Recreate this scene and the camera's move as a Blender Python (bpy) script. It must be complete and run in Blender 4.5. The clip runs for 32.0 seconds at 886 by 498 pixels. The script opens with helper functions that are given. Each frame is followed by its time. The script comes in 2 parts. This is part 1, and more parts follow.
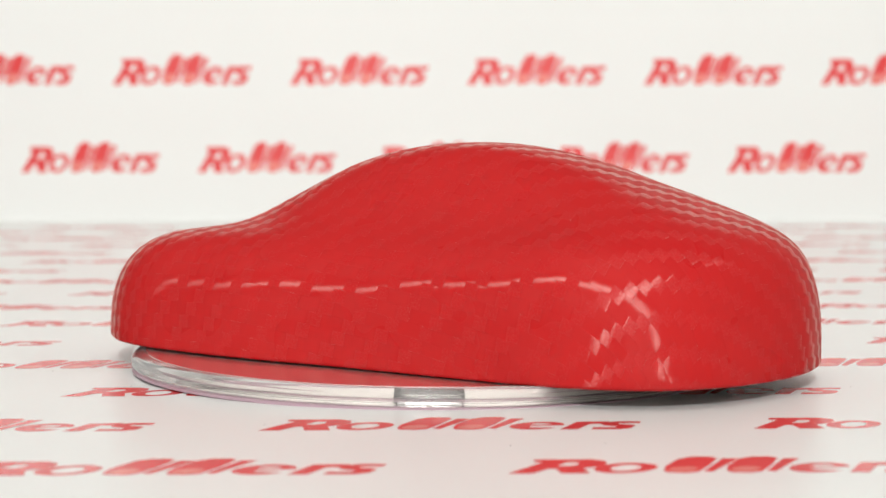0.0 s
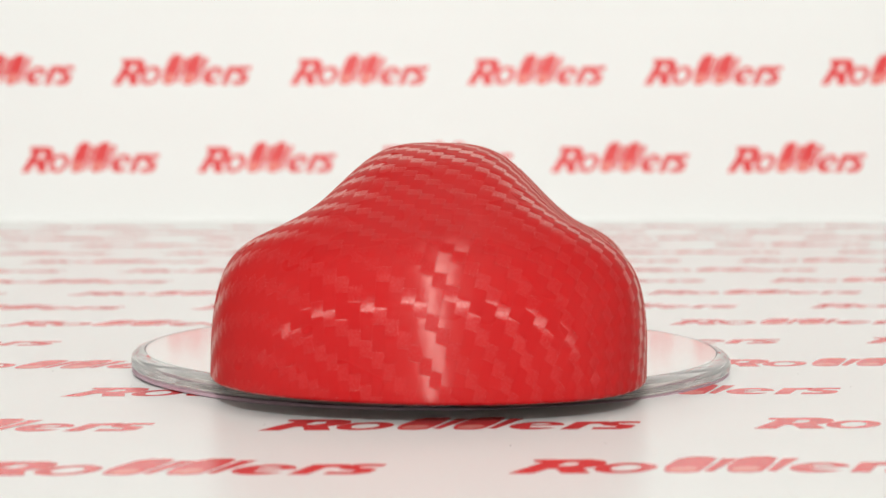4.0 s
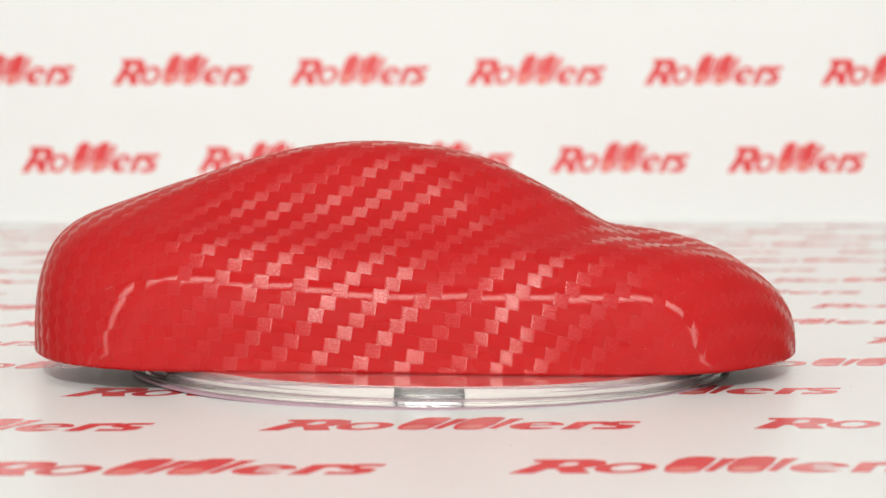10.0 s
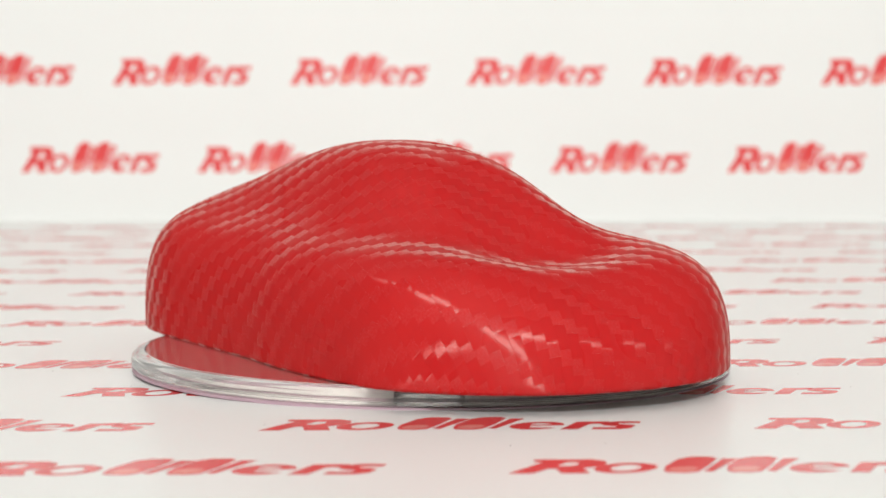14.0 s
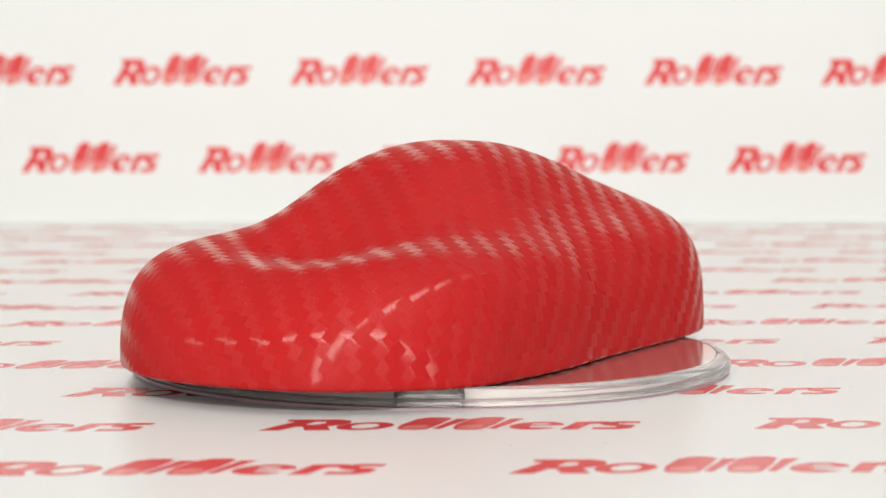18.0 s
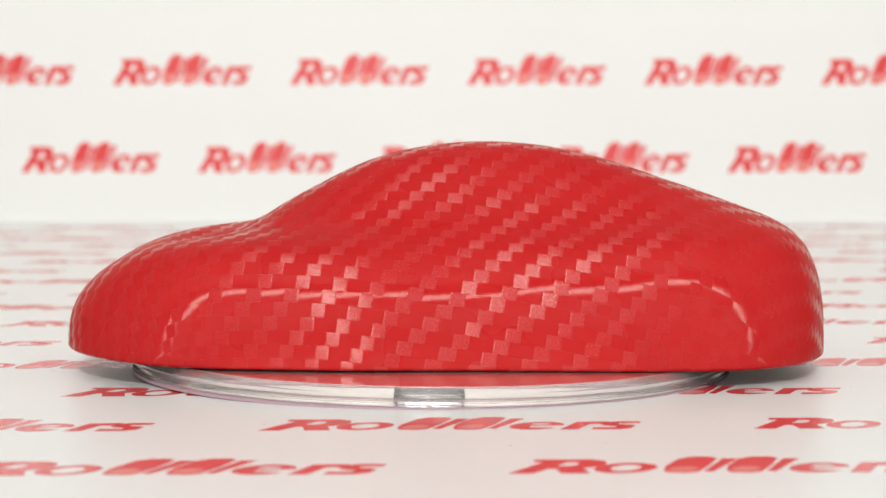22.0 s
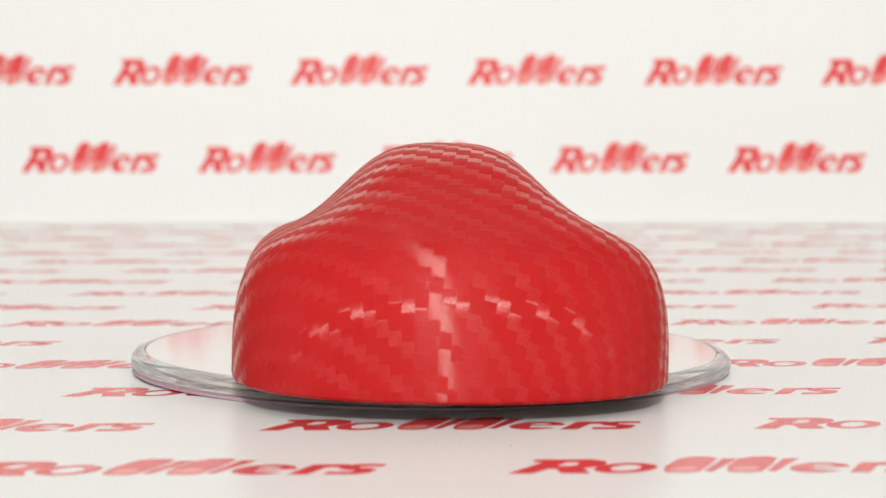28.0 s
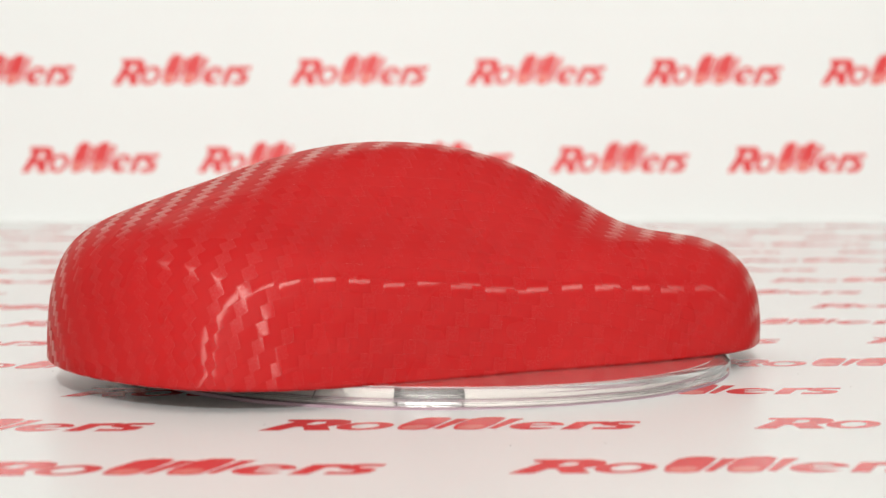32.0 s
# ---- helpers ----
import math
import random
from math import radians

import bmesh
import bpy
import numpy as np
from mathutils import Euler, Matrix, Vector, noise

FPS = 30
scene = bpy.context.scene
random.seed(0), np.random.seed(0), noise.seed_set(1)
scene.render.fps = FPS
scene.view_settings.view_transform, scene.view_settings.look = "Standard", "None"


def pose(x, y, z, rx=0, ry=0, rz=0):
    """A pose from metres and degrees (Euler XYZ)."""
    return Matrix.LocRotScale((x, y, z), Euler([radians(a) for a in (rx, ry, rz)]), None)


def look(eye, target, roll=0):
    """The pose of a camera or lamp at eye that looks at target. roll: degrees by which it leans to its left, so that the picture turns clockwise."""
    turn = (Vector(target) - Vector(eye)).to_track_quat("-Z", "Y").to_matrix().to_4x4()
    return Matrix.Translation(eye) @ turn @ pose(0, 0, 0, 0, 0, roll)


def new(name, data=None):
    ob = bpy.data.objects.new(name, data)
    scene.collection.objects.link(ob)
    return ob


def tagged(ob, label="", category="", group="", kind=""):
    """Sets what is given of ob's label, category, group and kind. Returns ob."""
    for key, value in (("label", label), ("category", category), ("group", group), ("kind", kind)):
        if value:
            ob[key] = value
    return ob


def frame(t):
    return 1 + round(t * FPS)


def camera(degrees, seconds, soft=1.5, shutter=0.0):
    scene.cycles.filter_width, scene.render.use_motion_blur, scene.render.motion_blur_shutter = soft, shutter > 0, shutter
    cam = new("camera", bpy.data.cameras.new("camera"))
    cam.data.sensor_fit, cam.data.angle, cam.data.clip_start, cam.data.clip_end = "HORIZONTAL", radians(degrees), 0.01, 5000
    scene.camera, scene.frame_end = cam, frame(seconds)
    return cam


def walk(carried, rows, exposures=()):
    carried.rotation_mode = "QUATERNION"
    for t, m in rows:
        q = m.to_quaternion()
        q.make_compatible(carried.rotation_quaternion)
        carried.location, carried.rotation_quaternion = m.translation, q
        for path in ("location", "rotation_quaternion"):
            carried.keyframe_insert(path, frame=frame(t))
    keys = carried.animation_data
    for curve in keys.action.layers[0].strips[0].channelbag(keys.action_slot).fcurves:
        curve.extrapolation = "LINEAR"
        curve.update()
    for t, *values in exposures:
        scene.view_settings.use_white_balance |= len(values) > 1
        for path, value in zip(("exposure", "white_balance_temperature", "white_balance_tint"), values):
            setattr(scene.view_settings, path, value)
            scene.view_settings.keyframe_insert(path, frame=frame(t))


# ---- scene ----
# Unit of the plan: the camera's height over the printed sheet.
H = 0.06
cam = camera(24.05, 32.0)
cam.data.dof.use_dof = True
cam.data.dof.focus_distance = 7.4 * H
cam.data.dof.aperture_fstop = 27.0
EYE = pose(0, 0, H, 90 - 3.897, 0, 0)
walk(cam, [(0.0, EYE), (32.0, EYE)], exposures=[(0.0, 0.0), (32.0, 0.0)])

# ---- light: a lamp high behind the camera, plus unseen fills behind it and overhead ----
world = bpy.data.worlds.new("room_air")
scene.world = world
world.use_nodes = True
world.node_tree.nodes["Background"].inputs[0].default_value = (1.0, 0.98, 0.95, 1)
world.node_tree.nodes["Background"].inputs[1].default_value = 0.0


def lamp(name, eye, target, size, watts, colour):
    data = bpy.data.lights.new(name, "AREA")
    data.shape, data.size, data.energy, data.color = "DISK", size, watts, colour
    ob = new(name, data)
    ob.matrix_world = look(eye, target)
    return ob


lamp("key_lamp", (-0.02, -1.72, 1.20), (0, 1.1, 2.2), 0.055, 53.5, (0.975, 1.0, 0.980))
# Broad fill added behind the camera to lift the shadows.
lamp("front_fill", (0, -1.95, 0.55), (0, 0.5, 0.05), 1.0, 8.0, (0.985, 1.0, 0.97))
# Weak overhead panel, also added as fill; no lamp is seen there.
lamp("overhead_fill", (0, 0.35, 1.95), (0, 0.35, 0), 0.9, 0.8, (0.99, 0.995, 0.96))


# ---- materials ----
def material(name, colour, rough=0.5, metal=0.0):
    m = bpy.data.materials.new(name)
    m.use_nodes = True
    b = m.node_tree.nodes["Principled BSDF"]
    b.inputs["Base Color"].default_value = (*colour, 1)
    b.inputs["Roughness"].default_value = rough
    b.inputs["Metallic"].default_value = metal
    return m, m.node_tree.nodes, m.node_tree.links, b


def math_node(nodes, links, op, a, b=None, c=None):
    n = nodes.new("ShaderNodeMath")
    n.operation = op
    for i, v in enumerate((a, b, c)):
        if v is None:
            continue
        if isinstance(v, (int, float)):
            n.inputs[i].default_value = v
        else:
            links.new(v, n.inputs[i])
    return n.outputs[0]


def mottled(name, low, high, scale, rough, rough_span=0.06, bump=0.0, bump_scale=900.0):
    """Two tones by coarse noise, fine relief by small noise, in metres."""
    m, nodes, links, b = material(name, low, rough)
    where = nodes.new("ShaderNodeTexCoord").outputs["Object"]
    big, small = nodes.new("ShaderNodeTexNoise"), nodes.new("ShaderNodeTexNoise")
    for n, s in ((big, scale), (small, bump_scale)):
        n.inputs["Scale"].default_value = s
        links.new(where, n.inputs["Vector"])
    mix = nodes.new("ShaderNodeMix")
    mix.data_type = "RGBA"
    mix.inputs[6].default_value, mix.inputs[7].default_value = (*low, 1), (*high, 1)
    links.new(big.outputs[0], mix.inputs[0])
    links.new(mix.outputs[2], b.inputs["Base Color"])
    links.new(math_node(nodes, links, "MULTIPLY_ADD", small.outputs[0], rough_span, rough - rough_span / 2), b.inputs["Roughness"])
    if bump:
        relief = nodes.new("ShaderNodeBump")
        relief.inputs["Strength"].default_value = bump
        relief.inputs["Distance"].default_value = 0.0002
        links.new(small.outputs[0], relief.inputs["Height"])
        links.new(relief.outputs[0], b.inputs["Normal"])
    return m


PAPER = mottled("coated_white_paper", (0.80, 0.795, 0.782), (0.83, 0.825, 0.812), 9, 0.31, 0.05, 0.02)
PAPER.node_tree.nodes["Principled BSDF"].inputs["Specular IOR Level"].default_value = 0.2
PRINT = mottled("red_print", (0.70, 0.048, 0.052), (0.75, 0.064, 0.066), 160, 0.26, 0.06, 0.03)
PRINT_PALE = mottled("pale_red_print", (0.80, 0.20, 0.17), (0.82, 0.30, 0.26), 260, 0.26, 0.06, 0.03)
PLASTER = mottled("pale_plaster", (0.73, 0.72, 0.70), (0.77, 0.76, 0.74), 3, 0.85, 0.1, 0.2, 60)
STEEL = mottled("turned_steel", (0.30, 0.30, 0.30), (0.42, 0.42, 0.41), 700, 0.22, 0.1, 0.2)
STEEL.node_tree.nodes["Principled BSDF"].inputs["Metallic"].default_value = 1.0
SILVER = mottled("silvered_disc", (0.84, 0.85, 0.83), (0.87, 0.88, 0.86), 40, 0.10, 0.03)
SILVER.node_tree.nodes["Principled BSDF"].inputs["Metallic"].default_value = 0.88
CORE = mottled("cream_core", (0.60, 0.585, 0.545), (0.66, 0.645, 0.60), 500, 0.5, 0.1)
VIOLET_SHADE = mottled("violet_rim_shade", (0.42, 0.27, 0.32), (0.48, 0.33, 0.38), 200, 0.5, 0.1)
BLOB_DARK = mottled("blob_dark", (0.008, 0.008, 0.008), (0.03, 0.03, 0.03), 1500, 0.45, 0.2, 0.2)
DARK = mottled("dark_rubber", (0.03, 0.024, 0.024), (0.05, 0.04, 0.04), 300, 0.6, 0.1)
UNDER = mottled("grey_brown_underside", (0.22, 0.18, 0.165), (0.30, 0.25, 0.23), 120, 0.6, 0.1)
DUST = mottled("grey_dust", (0.10, 0.08, 0.07), (0.16, 0.13, 0.12), 900, 0.8, 0.1)

ACRYLIC, an, al, ab = material("clear_acrylic", (1.0, 0.995, 0.985), 0.015)
ab.inputs["Transmission Weight"].default_value = 0.93
ab.inputs["Base Color"].default_value = (0.80, 0.765, 0.75, 1)
ab.inputs["IOR"].default_value = 1.49
a_noise = an.new("ShaderNodeTexNoise")
a_noise.inputs["Scale"].default_value = 60.0
al.new(an.new("ShaderNodeTexCoord").outputs["Object"], a_noise.inputs["Vector"])
al.new(math_node(an, al, "MULTIPLY_ADD", a_noise.outputs[0], 0.03, 0.005), ab.inputs["Roughness"])


def weave_material():
    """Red vinyl film embossed as a twill: tiles in steps along a diagonal, brushed one way, on a ground brushed across them."""
    m, nodes, links, b = material("red_carbon_weave_vinyl", (0.66, 0.012, 0.014), 0.36)
    uv = nodes.new("ShaderNodeUVMap")
    uv.uv_map = "weave"
    split = nodes.new("ShaderNodeSeparateXYZ")
    turned = nodes.new("ShaderNodeMapping")
    turned.inputs["Rotation"].default_value = (0, 0, radians(8))
    links.new(uv.outputs[0], turned.inputs["Vector"])
    links.new(turned.outputs[0], split.inputs[0])
    period, row, duty = 0.0084, 0.0029, 0.38

    def op(kind, a, b_=None, c=None):
        return math_node(nodes, links, kind, a, b_, c)

    v = op("DIVIDE", split.outputs[1], row)
    j = op("FLOOR", v)
    vf = op("SUBTRACT", v, j)
    u = op("MULTIPLY_ADD", j, -0.25, op("DIVIDE", split.outputs[0], period))
    uf = op("FRACT", u)
    tile = op("LESS_THAN", uf, duty)
    # distance to the tile's rim, for the pressed edge
    edge_u = op("MINIMUM", op("ABSOLUTE", op("SUBTRACT", uf, duty)), op("MINIMUM", uf, op("SUBTRACT", 1.0, uf)))
    edge_u = op("MULTIPLY", edge_u, period / row)
    edge_v = op("MINIMUM", vf, op("SUBTRACT", 1.0, vf))
    rim = op("MINIMUM", edge_u, op("MAXIMUM", edge_v, op("MULTIPLY", op("SUBTRACT", 1.0, tile), 1.0)))
    rise = nodes.new("ShaderNodeMapRange")
    rise.interpolation_type = "SMOOTHSTEP"
    rise.inputs["From Max"].default_value = 0.10
    links.new(rim, rise.inputs["Value"])
    # every tile lies at a tilt of its own
    cell = nodes.new("ShaderNodeCombineXYZ")
    links.new(op("ADD", op("FLOOR", u), op("MULTIPLY", tile, 0.5)), cell.inputs[0])
    links.new(j, cell.inputs[1])
    rand = nodes.new("ShaderNodeTexWhiteNoise")
    rand.noise_dimensions = "2D"
    links.new(cell.outputs[0], rand.inputs["Vector"])
    rgb = nodes.new("ShaderNodeSeparateColor")
    links.new(rand.outputs["Color"], rgb.inputs[0])
    tilt = op("ADD", op("MULTIPLY", op("SUBTRACT", rgb.outputs[0], 0.5), op("MULTIPLY", uf, 3.0)),
              op("MULTIPLY", op("SUBTRACT", rgb.outputs[1], 0.5), vf))
    # threads bow along their length where they pass over one another
    g = op("DIVIDE", op("SUBTRACT", uf, duty), 1 - duty)
    bow_g = op("MULTIPLY", op("MULTIPLY", op("MULTIPLY", g, op("SUBTRACT", 1.0, g)), 2.0), op("SUBTRACT", 1.0, tile))
    bow_t = op("MULTIPLY", op("MULTIPLY", op("MULTIPLY", vf, op("SUBTRACT", 1.0, vf)), 0.7), tile)
    bow = op("ADD", bow_g, bow_t)
    # sparkling grain and fine brushing
    grain, brush = nodes.new("ShaderNodeTexNoise"), nodes.new("ShaderNodeTexNoise")
    for n, s in ((grain, 2600.0), (brush, 9000.0)):
        n.inputs["Scale"].default_value = s
        n.inputs["Detail"].default_value = 1.0
        links.new(uv.outputs[0], n.inputs["Vector"])
    fine = op("ADD", op("MULTIPLY", grain.outputs[0], op("MULTIPLY_ADD", tile, 0.13, 0.06)), op("MULTIPLY", brush.outputs[0], 0.05))
    height = op("ADD", op("ADD", op("MULTIPLY", rise.outputs[0], 0.09), op("MULTIPLY", tilt, 1.3)), op("ADD", bow, fine))
    relief = nodes.new("ShaderNodeBump")
    relief.inputs["Strength"].default_value = 1.0
    relief.inputs["Distance"].default_value = 0.0001
    links.new(height, relief.inputs["Height"])
    links.new(relief.outputs[0], b.inputs["Normal"])
    # the brushed gloss: a long narrow lobe across the fibres, over the dyed film
    b.inputs["Specular IOR Level"].default_value = 0.0
    gloss = nodes.new("ShaderNodeBsdfAnisotropic")
    gloss.distribution = "BECKMANN"
    links.new(relief.outputs[0], gloss.inputs["Normal"])
    veil = nodes.new("ShaderNodeFresnel")
    veil.inputs["IOR"].default_value = 1.5
    links.new(relief.outputs[0], veil.inputs["Normal"])
    both = nodes.new("ShaderNodeMixShader")
    links.new(b.outputs[0], both.inputs[1])
    links.new(gloss.outputs[0], both.inputs[2])
    tangent = nodes.new("ShaderNodeTangent")
    tangent.direction_type, tangent.uv_map = "UV_MAP", "weave"
    links.new(tangent.outputs[0], gloss.inputs["Tangent"])
    links.new(op("MULTIPLY_ADD", tile, -0.25, 0.25), gloss.inputs["Rotation"])
    cloud = nodes.new("ShaderNodeTexNoise")
    cloud.inputs["Scale"].default_value = 45.0
    links.new(nodes.new("ShaderNodeTexCoord").outputs["Object"], cloud.inputs["Vector"])
    tone = nodes.new("ShaderNodeMix")
    tone.data_type = "RGBA"
    tone.inputs[6].default_value = (0.465, 0.0105, 0.0122, 1)
    tone.inputs[7].default_value = (0.500, 0.0125, 0.0142, 1)
    links.new(cloud.outputs[0], tone.inputs[0])
    shade = nodes.new("ShaderNodeMix")
    shade.data_type, shade.blend_type = "RGBA", "MULTIPLY"
    shade.inputs[0].default_value = 1.0
    links.new(tone.outputs[2], shade.inputs[6])
    # Tiles a touch lighter in colour, for the light their emboss catches.
    value = op("MULTIPLY_ADD", tile, 0.015, 0.99)
    pair = nodes.new("ShaderNodeCombineColor")
    for k in range(3):
        links.new(value, pair.inputs[k])
    links.new(pair.outputs[0], shade.inputs[7])
    links.new(shade.outputs[2], b.inputs["Base Color"])
    gloss.inputs["Color"].default_value = (1.0, 0.96, 0.88, 1)
    links.new(op("MULTIPLY_ADD", tile, -0.06, 0.86), gloss.inputs["Anisotropy"])
    links.new(op("MULTIPLY_ADD", cloud.outputs[0], 0.04, op("MULTIPLY_ADD", tile, 0.03, 0.255)), gloss.inputs["Roughness"])
    amount = op("MULTIPLY_ADD", rgb.outputs[2], 0.12, 0.94)
    steep = op("MAXIMUM", op("SUBTRACT", veil.outputs[0], 0.16), 0.0)
    on_tile = op("MINIMUM", op("MULTIPLY_ADD", steep, 1.5, 0.0215), 0.32)
    on_ground = op("MINIMUM", op("MULTIPLY_ADD", steep, 0.35, 0.021), 0.12)
    speck = nodes.new("ShaderNodeMapRange")
    speck.inputs["From Min"].default_value, speck.inputs["From Max"].default_value = 0.38, 0.72
    speck.inputs["To Min"].default_value, speck.inputs["To Max"].default_value = 0.7, 1.9
    links.new(grain.outputs[0], speck.inputs["Value"])
    on_tile = op("MULTIPLY", on_tile, speck.outputs[0])
    share = op("MULTIPLY_ADD", tile, op("SUBTRACT", on_tile, on_ground), on_ground)
    links.new(op("MULTIPLY", share, amount), both.inputs[0])
    # scattered facets in the grain of the tiles: a broad weak sheen over them
    sheen, upon = nodes.new("ShaderNodeBsdfAnisotropic"), nodes.new("ShaderNodeMixShader")
    sheen.distribution = "BECKMANN"
    sheen.inputs["Roughness"].default_value = 0.40
    sheen.inputs["Anisotropy"].default_value = 0.0
    links.new(relief.outputs[0], sheen.inputs["Normal"])
    links.new(op("MULTIPLY", op("MULTIPLY", tile, 0.0048), op("POWER", speck.outputs[0], 2.0)), upon.inputs[0])
    links.new(both.outputs[0], upon.inputs[1])
    links.new(sheen.outputs[0], upon.inputs[2])
    links.new(upon.outputs[0], nodes["Material Output"].inputs["Surface"])
    return m


VINYL = weave_material()


# ---- building helpers ----
def part(name, bm, mat, parent, label="", smooth=True):
    me = bpy.data.meshes.new(name)
    bmesh.ops.recalc_face_normals(bm, faces=bm.faces)
    for e in bm.edges:
        if len(e.link_faces) == 2 and e.calc_face_angle(0) > 0.6:
            e.smooth = False
    bm.to_mesh(me)
    bm.free()
    for p in me.polygons:
        p.use_smooth = smooth
    me.materials.append(mat)
    ob = new(name, me)
    ob.parent = parent
    return tagged(ob, label) if label else ob


def lathe(profile, steps):
    """A closed ring or solid turned round z from (radius, height) pairs; a radius of 0 makes a pole."""
    bm = bmesh.new()
    rings = []
    for r, z in profile:
        if r == 0:
            rings.append([bm.verts.new((0, 0, z))])
        else:
            rings.append([bm.verts.new((r * math.cos(k * math.tau / steps), r * math.sin(k * math.tau / steps), z)) for k in range(steps)])
    for a, b in zip(rings, rings[1:]):
        for k in range(steps):
            n = (k + 1) % steps
            ring = [a[k % len(a)], a[n % len(a)], b[n % len(b)], b[k % len(b)]]
            bm.faces.new(list(dict.fromkeys(ring)))
    return bm


def box(bm, x0, x1, y0, y1, z0, z1):
    made = bmesh.ops.create_cube(bm, size=1)
    for v in made["verts"]:
        v.co = Vector(((x0 + x1) / 2 + v.co.x * (x1 - x0), (y0 + y1) / 2 + v.co.y * (y1 - y0), (z0 + z1) / 2 + v.co.z * (z1 - z0)))


# ---- the sweep of printed paper: flat, then a cove, then upright ----
WALL_Y, COVE = 18.12 * H, 0.05 * H
FLAT_END = WALL_Y - COVE


def on_sheet(x, s, lift=0.0):
    """The point of the sheet at x and at s metres along it from below the camera, raised off it by lift."""
    if s <= FLAT_END:
        return Vector((x, s, lift))
    a = (s - FLAT_END) / COVE
    if a < math.pi / 2:
        return Vector((x, FLAT_END + (COVE - lift) * math.sin(a), COVE - (COVE - lift) * math.cos(a)))
    return Vector((x, WALL_Y - lift, COVE + s - FLAT_END - COVE * math.pi / 2))


def build_sheet():
    root = tagged(new("backdrop"), "white glossy paper sweep printed with rows of red marks", "backdrop", kind="structure")
    stops = [-0.9, -0.3, 0.0, 0.3, 0.6, FLAT_END]
    stops += [FLAT_END + COVE * math.pi / 2 * k / 16 for k in range(1, 17)]
    stops += [stops[-1] + d for d in (0.1, 0.3, 0.6, 1.0)]
    bm = bmesh.new()
    for lift in (0.0, -0.0004):
        rows = [[bm.verts.new(on_sheet(x, s, lift)) for x in (-1.2, -0.4, 0.4, 1.2)] for s in stops]
        for a, b in zip(rows, rows[1:]):
            for k in range(3):
                bm.faces.new((a[k], a[k + 1], b[k + 1], b[k]))
    part("paper_sheet", bm, PAPER, root)
    return root


SHEET = build_sheet()


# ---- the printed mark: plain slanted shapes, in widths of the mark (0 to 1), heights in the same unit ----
def ellipse(cx, cy, rx, ry, slant, n=28):
    pts = []
    for k in range(n):
        a = k * math.tau / n
        x, y = rx * math.cos(a), ry * math.sin(a)
        pts.append((cx + x + slant * y, cy + y))
    return pts


MARK_W = 0.785 * 1.5400 * H
SL = 0.42


def slanted(pts, x0):
    return [(x0 + x + SL * y, y) for x, y in pts]


def open_ring(cx, cy, rx, ry, slant, start, end, slot, n=26):
    """An oval left open between two angles, with the slot's inner corners."""
    pts = []
    for k in range(n):
        a = math.radians(start + (end - start) * k / (n - 1))
        x, y = rx * math.cos(a), ry * math.sin(a)
        pts.append((cx + x + slant * y, cy + y))
    return pts + slot


def double_block(x0):
    """A tall rounded block with a paler oval in its foot, and the narrow bar beside it."""
    block = [(0.0, 0.03), (0.016, 0.006), (0.062, 0.0), (0.084, 0.014), (0.086, 0.10), (0.078, 0.196), (0.056, 0.218), (0.010, 0.218), (-0.012, 0.19), (-0.014, 0.09)]
    bar = [(0.094, 0.022), (0.116, 0.014), (0.130, 0.19), (0.092, 0.192)]
    foot = ellipse(x0 + 0.060, 0.050, 0.034, 0.033, 0.35)
    return [(slanted(block, x0), foot, 0), (foot, None, 1), (slanted(bar, x0), None, 0)]


# outer outlines with optional hole; the last value says whether the tint is pale
MARK = [
    (slanted([(0, 0), (0.056, 0), (0.070, 0.060), (0.088, 0.060), (0.120, 0.0), (0.186, 0.0), (0.150, 0.066), (0.176, 0.088), (0.186, 0.122),
              (0.170, 0.162), (0.130, 0.186), (-0.006, 0.186), (0.004, 0.152), (0.026, 0.148)], 0.0),
     slanted([(0.078, 0.096), (0.108, 0.096), (0.120, 0.118), (0.112, 0.144), (0.084, 0.144)], 0.0), 0),
    (ellipse(0.275, 0.068, 0.072, 0.068, 0.35), ellipse(0.275, 0.068, 0.034, 0.040, 0.35), 0),
    *double_block(0.345),
    *double_block(0.489),
    (open_ring(0.722, 0.066, 0.070, 0.066, 0.35, 4, 326, [(0.700, 0.040), (0.704, 0.058)]), ellipse(0.734, 0.090, 0.026, 0.013, 0.35), 0),
    (slanted([(0.782, 0.0), (0.828, 0.0), (0.83, 0.088), (0.872, 0.098), (0.868, 0.134), (0.782, 0.130)], -0.005), None, 0),
    (slanted([(0.862, 0.0), (0.936, 0.0), (0.958, 0.018), (0.960, 0.058), (0.944, 0.076), (0.904, 0.088), (0.906, 0.102), (0.956, 0.102),
              (0.950, 0.134), (0.886, 0.134), (0.864, 0.114), (0.862, 0.080), (0.878, 0.062), (0.916, 0.048), (0.914, 0.034), (0.858, 0.034)], -0.005), None, 0),
]


def mark_faces():
    """Triangles of every shape, once, as (points, triangles, pale)."""
    out = []
    for outer, hole, pale in MARK:
        bm = bmesh.new()
        edges = []
        for loop in (outer, hole):
            if loop:
                vs = [bm.verts.new((x, y, 0)) for x, y in loop]
                edges += [bm.edges.new((vs[k], vs[(k + 1) % len(vs)])) for k in range(len(vs))]
        bmesh.ops.triangle_fill(bm, use_beauty=True, edges=edges, normal=(0, 0, 1))
        bm.verts.index_update()
        out.append(([v.co.copy() for v in bm.verts], [[v.index for v in f.verts] for f in bm.faces], pale))
        bm.free()
    return out


FACES = mark_faces()


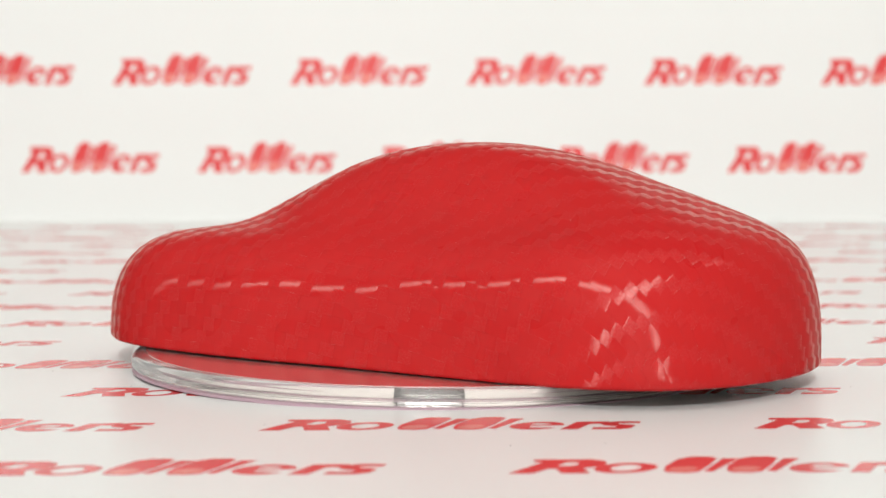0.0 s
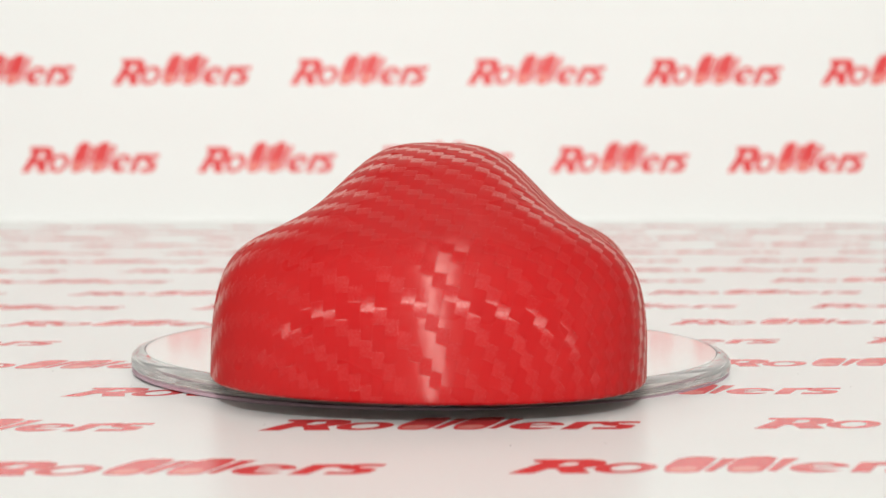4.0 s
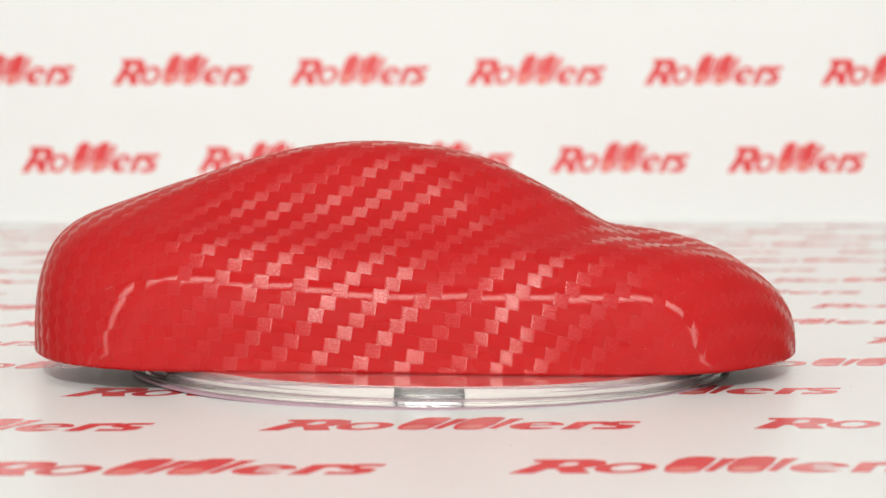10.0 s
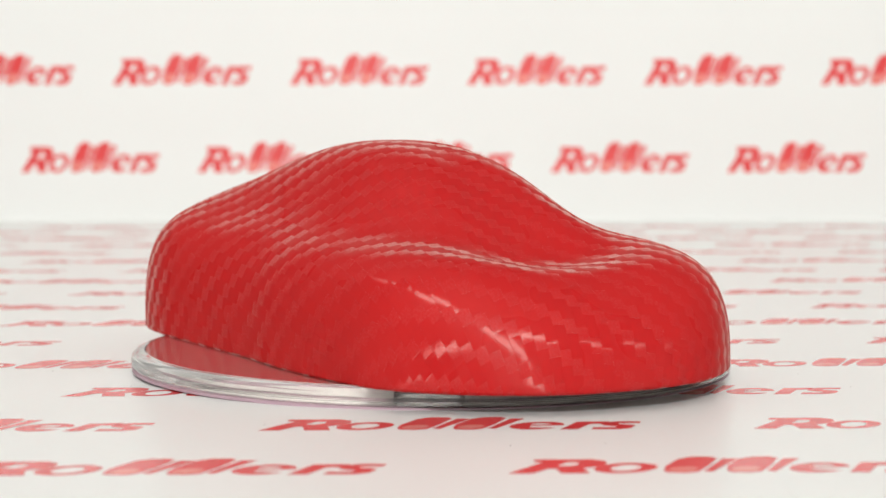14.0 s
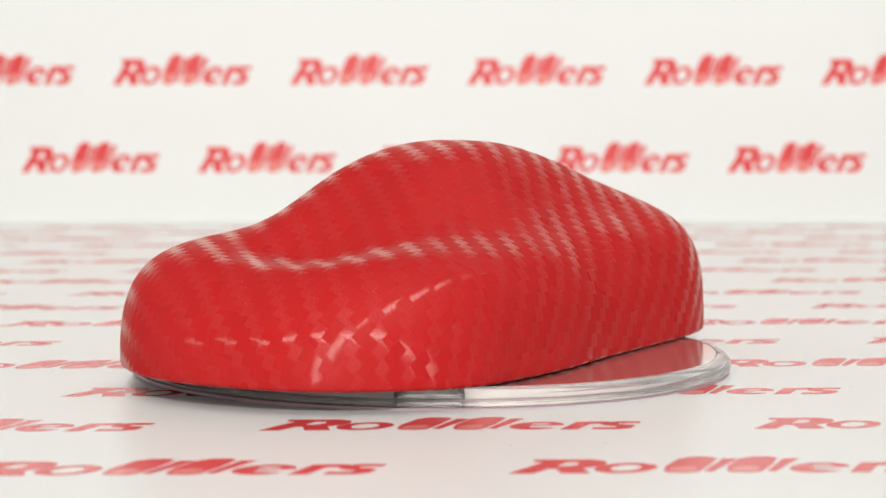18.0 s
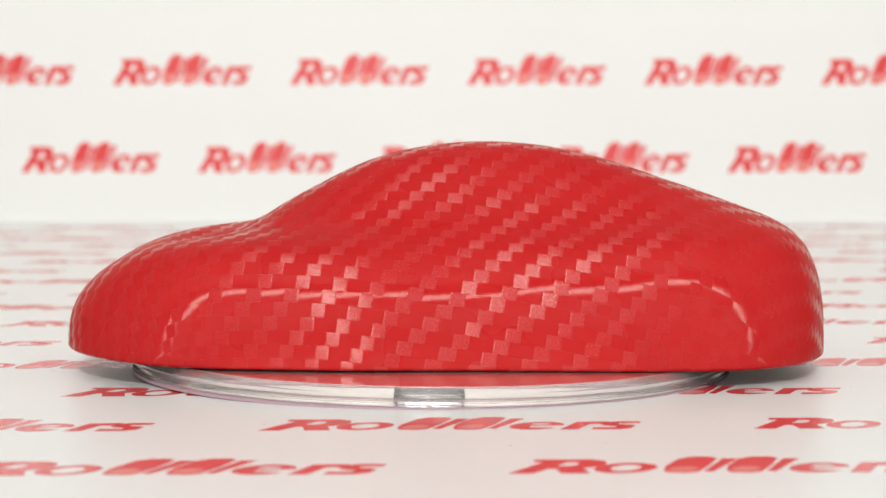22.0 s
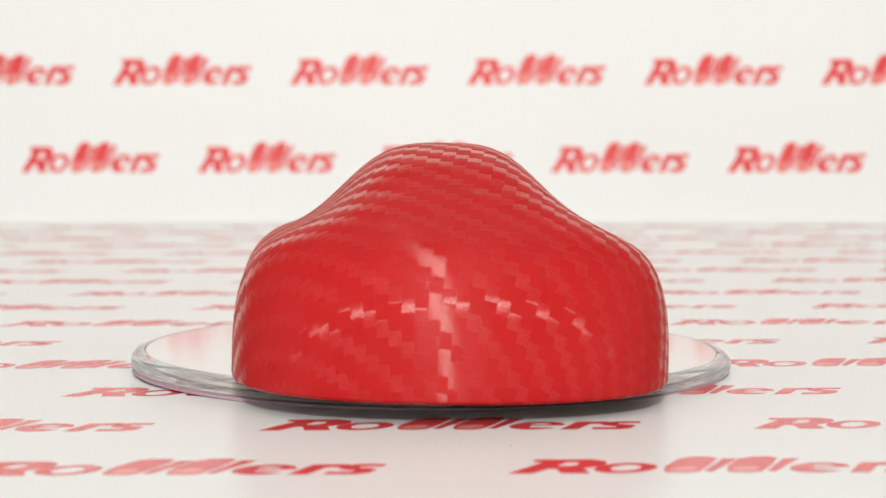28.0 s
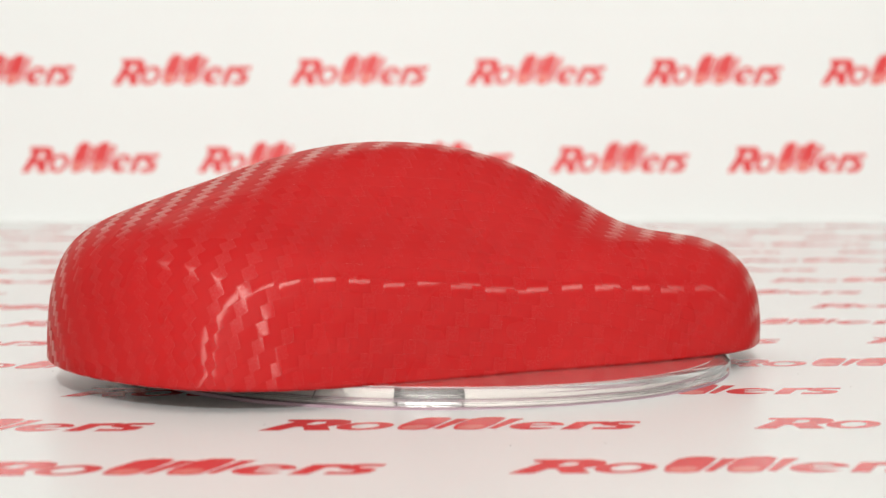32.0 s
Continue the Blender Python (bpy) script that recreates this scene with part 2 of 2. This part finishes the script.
def mark_mesh(place):
    verts, faces, mats = [], [], []
    for pts, tris, pale in FACES:
        base = len(verts)
        verts += [place(p.x * MARK_W, p.y * MARK_W) for p in pts]
        for t in tris:
            faces.append([base + i for i in t])
            mats.append(pale)
    me = bpy.data.meshes.new("printed_mark")
    me.from_pydata(verts, [], faces)
    me.materials.append(PRINT)
    me.materials.append(PRINT_PALE)
    for p, k in zip(me.polygons, mats):
        p.material_index = k
    return me


PITCH, ROW, FIRST, LEFT = 1.5430 * H, 0.778 * H, 6.408 * H, -0.575 * H
WALL_PITCH, WALL_ROW = 1.5374 * H, 0.7613 * H
# the sheet was laid a little askew
SKEW_X, SKEW_S, TURN = 0.0235, 0.024, 1.4
LIFT = 0.00003
FLAT_MARK = mark_mesh(lambda x, y: Vector((x, y, LIFT)))


def build_marks():
    for n in range(-3, 15):
        row = FIRST + n * ROW
        off = LEFT + (PITCH / 2 if n % 2 else 0) + SKEW_X * n * ROW
        spread = 0.235 * row + 0.04
        for k in range(-6, 7):
            x = off + k * PITCH
            s = row + SKEW_S * x
            if x + MARK_W < -spread or x > spread or s + 0.3 * MARK_W > FLAT_END:
                continue
            ob = new("printed_mark", FLAT_MARK)
            ob.matrix_basis = Matrix.Translation((x, s, 0)) @ pose(0, 0, 0, 0, 0, TURN)
            ob.parent = SHEET
    # the upright part
    for n in range(5):
        z = 0.432 * H + n * WALL_ROW
        off = -0.556 * H + (WALL_PITCH / 2 - 0.008 * H if n % 2 else -0.045 * H)
        for k in range(-3, 4):
            x = off + k * WALL_PITCH
            ob = new("printed_mark", FLAT_MARK)
            ob.matrix_basis = pose(x, WALL_Y, z, 90, 0, 0) @ pose(0, 0, 0, 0, 0, 0.15)
            ob.parent = SHEET


build_marks()


# ---- plain unseen room, added to close the place and bounce fill off pale walls ----
def build_room():
    for name, span in (("wall_north", (-2.5, 2.5, 2.2, 2.3, -0.05, 2.1)), ("wall_south", (-2.5, 2.5, -2.3, -2.2, -0.05, 2.1)),
                       ("wall_west", (-2.6, -2.5, -2.3, 2.3, -0.05, 2.1)), ("wall_east", (2.5, 2.6, -2.3, 2.3, -0.05, 2.1)),
                       ("floor", (-2.6, 2.6, -2.3, 2.3, -0.15, -0.05)), ("ceiling", (-2.6, 2.6, -2.3, 2.3, 2.1, 2.2))):
        bm = bmesh.new()
        box(bm, *span)
        tagged(part(name, bm, PLASTER, None, smooth=False), "plain pale surface of the unseen room added round the set", "wall" if "wall" in name else name, kind="structure")
    bm = bmesh.new()
    box(bm, -1.2, 1.2, -0.9, WALL_Y + 0.02, -0.05, -0.001)
    tagged(part("table_top", bm, PLASTER, None, smooth=False), "plain pale table under the paper sweep", "table", kind="structure")


build_room()

# ---- turntable: clear disc on a small steel hub ----
TURN_X, TURN_Y = -0.0462 * H, 7.9718 * H
# the axis leans a little to one side and away
AXIS = pose(TURN_X, TURN_Y, 0, 0.510, 0.476, 0)
DISC_R, DISC_TOP, DISC_LOW, RIM = 1.144 * H, 0.0800 * H, 0.018 * H, 0.050 * H


def build_turntable():
    root = tagged(new("turntable"), "silvery white turntable disc with a clear rounded acrylic rim", "turntable")
    top, low, r = DISC_TOP, DISC_LOW, DISC_R
    hi, edge = top - low, RIM
    inner = r - edge
    disc = [(0, top - 0.0005), (inner - 0.0003, top - 0.0005), (inner - 0.0001, top - 0.0003), (inner - 0.0003, top), (0, top)]
    part("disc", lathe(disc, 220), SILVER, root, "silvery white reflecting disc")
    core = [(0, low + 0.0001), (inner - 0.0014, low + 0.0001), (inner - 0.0014, top - 0.0006), (0, top - 0.0006)]
    part("core", lathe(core, 220), CORE, root, "cream white core seen through the rim", smooth=False)
    profile = [(inner, low)]
    for k in range(0, 6):
        a = math.radians(-90 + 90 * k / 5)
        profile.append((r - edge * 0.4 + edge * 0.4 * math.cos(a), low + hi * 0.2 + hi * 0.2 * math.sin(a)))
    # shallow turned grooves on the edge
    for k in range(1, 7):
        profile.append((r - (0.003 * H if k % 2 else 0.0), low + hi * (0.2 + 0.05 * k)))
    for k in range(1, 9):
        a = math.radians(90 * k / 8)
        groove = 0.0015 * H if k % 2 else 0.0
        profile.append((r - edge + (edge - groove) * math.cos(a), top - hi * 0.5 + (hi * 0.5 - groove * 0.6) * math.sin(a)))
    profile += [(inner, top), (inner, low)]
    rim = part("rim", lathe(profile, 220), ACRYLIC, root, "clear rounded acrylic rim with turned grooves")
    rim.visible_shadow = False
    # Thin disc coloured as the violet shadow line under the rim.
    base = [(0, 0.002 * H), (r - 0.012 * H, 0.002 * H), (r - 0.004 * H, 0.005 * H), (r - 0.004 * H, low - 0.002 * H), (0, low - 0.002 * H)]
    part("rim_shade", lathe(base, 200), VIOLET_SHADE, root, "violet-grey disc added for the shadow line under the rim")
    # a hair crack across the rim
    bm = bmesh.new()
    box(bm, -0.00012, 0.00012, -0.0001, 0.0001, low + hi * 0.25, top - hi * 0.22)
    crack = part("crack", bm, DARK, root, "short dark hair crack", smooth=False)
    crack.matrix_basis = pose(0, 0, 0, 0, 0, -143.6 + 90) @ pose(0, -r, 0) @ pose(0, 0, (low + top) / 2, 0, 24, 0) @ pose(0, 0, -(low + top) / 2)
    root.matrix_basis = AXIS.copy()
    return root


TURNTABLE = build_turntable()


def build_rim_blob():
    """Still plate between core and clear rim, added for the refracted dark blob."""
    root = tagged(new("rim_blob"), "small curved dark plate added behind the rim for its refracted blob", "turntable sensor")
    r = DISC_R - RIM - 0.0007
    def arc(half, low, high, out, droop=0.0):
        """A curved strip round the axis; droop lowers its two ends."""
        bm = bmesh.new()
        rows = []
        for k in range(25):
            f = k / 12 - 1
            a = radians(-90 + half * f)
            z0, z1 = low - droop * abs(f) ** 6, high - 0.3 * droop * abs(f) ** 8
            rows.append([bm.verts.new((q * math.cos(a), q * math.sin(a), z)) for q, z in ((r + out, z0), (r + out, z1), (r + out - 0.0004, z1), (r + out - 0.0004, z0))])
        for a, b in zip(rows, rows[1:]):
            for k in range(4):
                bm.faces.new((a[k], a[(k + 1) % 4], b[(k + 1) % 4], b[k]))
        bm.faces.new(rows[0])
        bm.faces.new(rows[-1][::-1])
        return bm

    tall = DISC_TOP - DISC_LOW
    part("strip", arc(5.6, DISC_LOW + 0.12 * tall, DISC_LOW + 0.60 * tall, 0.0), STEEL, root, "dull steel strip added for the blob's paler lower half")
    bm = arc(6.2, DISC_LOW + 0.55 * tall, DISC_TOP - 0.0006, 0.0002, 0.35 * tall)
    part("plate", bm, BLOB_DARK, root)
    # Small bright ball added to give the lamp's glint in the rim.
    bm = bmesh.new()
    bmesh.ops.create_uvsphere(bm, u_segments=16, v_segments=10, radius=0.0007)
    bead = part("glint_bead", bm, STEEL, root, "bright steel bead added for the lamp's glint")
    bead.matrix_basis = pose(0, -r, DISC_LOW + 0.45 * (DISC_TOP - DISC_LOW))
    root.matrix_basis = AXIS.copy()


build_rim_blob()

# ---- the car-shaped form ----
LENGTH, WIDTH = 1.4417 * H, 0.9049 * H
BASE = 0.0966 * H
PLAN = [1.4573, 1.1657, 0.9646, 0.8607, 0.8391, 0.8735, 0.9119, 0.9711, 0.8832]
DECK = [0.5571, 0.5268, 0.5119, 0.4865, 0.4969, 0.498, 0.4855, 0.4714, 0.4752, 0.5004, 0.4911]
CABIN = [0.0132, 0.0353, 0.1183, 0.2331, 0.2722, 0.2687, 0.2215, 0.1086, -0.028, 0.012, 0.03]
EDGE = [12.151, 10.4676, 5.4372, 9.9449, 12.2707]
CABIN_W = [0.7093, 0.6321, 0.5574, 0.5709, 0.46, 0.46]


def curve(values, x):
    """A smooth curve through even stops from -1 to 1."""
    v = np.asarray(values, float)
    s = np.clip((x + 1) / 2, 0, 1) * (len(v) - 1)
    i = np.minimum(s.astype(int), len(v) - 2)
    t, d = s - i, np.gradient(v)
    return v[i] * (2 * t**3 - 3 * t**2 + 1) + d[i] * (t**3 - 2 * t**2 + t) + v[i + 1] * (3 * t**2 - 2 * t**3) + d[i + 1] * (t**3 - t**2)


def form_grid(rings, spokes):
    th = np.linspace(0, math.tau, spokes, endpoint=False)
    rho = np.sin(math.pi / 2 * np.linspace(0, 1, rings) ** 0.8)
    R, T = np.meshgrid(rho, th, indexing="ij")
    c, s = np.cos(T), np.sin(T)
    w = 0.5 + 0.5 * np.tanh(c * 3)
    n = 2.5239 * w + 1.9615 * (1 - w)
    X, Y = np.sign(c) * np.abs(c) ** (2 / n), np.sign(s) * np.abs(s) ** (2 / n)
    x, y = X * LENGTH * R, Y * WIDTH * curve(PLAN, X) * R
    xn = x / LENGTH
    wx = WIDTH * curve(PLAN, xn)
    e = curve(EDGE, xn) * s**2 + np.where(c > 0, 1.9012, 7.7449) * c**2
    side = np.maximum(1 - R**e, 0)
    round_off = 2.8794 + np.where(c > 0, -0.02, 0.031) * c**2 + 0.2823 * np.exp(-((xn / 0.35) ** 2)) * s**2
    body = curve(DECK, xn) * (1 - 0.1138 * (y / wx) ** 2) * side ** (1 / round_off)
    q = np.abs(y) / (H * curve(CABIN_W, xn))
    dome = 0.5 ** ((q / 0.645) ** 3.549)
    z = H * (body + curve(CABIN, xn) * dome * np.minimum(1, side * 3))
    # the wrap leans a hair to one side
    y = y - 0.0067 * z - 0.0048 * H * xn**2
    return np.stack([x, y, z], -1)


def build_form():
    root = tagged(new("car_shaped_display_form"), "glossy red carbon-weave vinyl wrapped car-shaped display form on the clear disc", "display model")
    rings, spokes = 96, 320
    g = form_grid(rings, spokes)
    # film coordinates: flat plan plus what the film drops down the flanks, laid along the outline's normal
    rim = g[-1, :, :2]
    tang = np.roll(rim, -1, 0) - np.roll(rim, 1, 0)
    nrm = np.stack([tang[:, 1], -tang[:, 0]], -1)
    nrm /= np.linalg.norm(nrm, axis=1, keepdims=True)
    step = np.diff(g, axis=0)
    extra = np.linalg.norm(step, axis=2) - np.linalg.norm(step[..., :2], axis=2)
    film = g[..., :2].copy()
    film[1:] += np.cumsum(extra, 0)[..., None] * nrm[None]
    # below the rim: the film tucks under
    tuck = DISC_TOP - BASE
    under = []
    for f, d in ((0.998, 0.35), (0.992, 0.7), (0.98, 0.93), (0.96, 1.0)):
        ring = g[-1].copy()
        ring[:, :2] *= f
        ring[:, 2] = tuck * d
        under.append(ring)
    rows = list(g[1:]) + under
    films = list(film[1:]) + [film[-1] + nrm * 0.0006 * (k + 1) for k in range(len(under))]
    bm = bmesh.new()
    lay = bm.loops.layers.uv.new("weave")
    top = bm.verts.new(g[0, 0])
    vs = [[bm.verts.new(p) for p in r] for r in rows]

    def face(corners, uvs):
        f = bm.faces.new(corners)
        for lp, w in zip(f.loops, uvs):
            lp[lay].uv = (w[0], w[1])

    for k in range(spokes):
        n = (k + 1) % spokes
        face((top, vs[0][k], vs[0][n]), (film[0, 0], films[0][k], films[0][n]))
        for a in range(len(vs) - 1):
            face((vs[a][k], vs[a + 1][k], vs[a + 1][n], vs[a][n]), (films[a][k], films[a + 1][k], films[a + 1][n], films[a][n]))
    part("shell", bm, VINYL, root)
    # closed underside, set in from the film's edge
    bm = bmesh.new()
    low = [bm.verts.new((p[0] * 0.965, p[1] * 0.965, tuck * 0.985)) for p in rows[-1][::2]]
    mid = [bm.verts.new((p[0] * 0.9, p[1] * 0.9, -0.0001)) for p in rows[-1][::2]]
    m = len(low)
    for k in range(m):
        bm.faces.new((low[k], low[(k + 1) % m], mid[(k + 1) % m], mid[k]))
    bm.faces.new(mid)
    part("underside", bm, UNDER, root, "grey-brown recessed underside", smooth=False)
    return root


FORM = build_form()


# ---- dust on the paper ----
def build_dust():
    root = tagged(new("dust"), "scattered dark dust specks on the white paper", "dust", kind="stuff")
    rng = random.Random(7)
    bm = bmesh.new()
    spots = [(0.29 * H * 4.6, 7.76 * H), (0.57 * H, 9.27 * H), (-1.12 * H, 7.42 * H), (1.46 * H, 7.4 * H), (0.2 * H, 6.1 * H)]
    spots += [(rng.uniform(-1.6, 1.6) * H, rng.uniform(5.8, 10.5) * H) for _ in range(5)]
    for x, y in spots:
        made = bmesh.ops.create_icosphere(bm, subdivisions=1, radius=1)
        rx, ry, rz = rng.uniform(0.00006, 0.00016), rng.uniform(0.00015, 0.0004), rng.uniform(0.00005, 0.00012)
        for v in made["verts"]:
            v.co = Vector((x + v.co.x * rx, y + v.co.y * ry, rz * 0.9 + v.co.z * rz))
    part("specks", bm, DUST, root)


build_dust()


# ---- turning ----
def turn_at(t):
    return math.degrees(2.5671 - 0.2581 * t)


def motions():
    times = [0.5 * k for k in range(65)]
    shift = pose(-0.0608 * H, -0.024 * H, BASE, 0.258, -0.120, 0)
    walk(TURNTABLE, [(t, AXIS @ pose(0, 0, 0, 0, 0, turn_at(t))) for t in times])
    walk(FORM, [(t, AXIS @ pose(0, 0, 0, 0, 0, turn_at(t)) @ shift) for t in times])


motions()
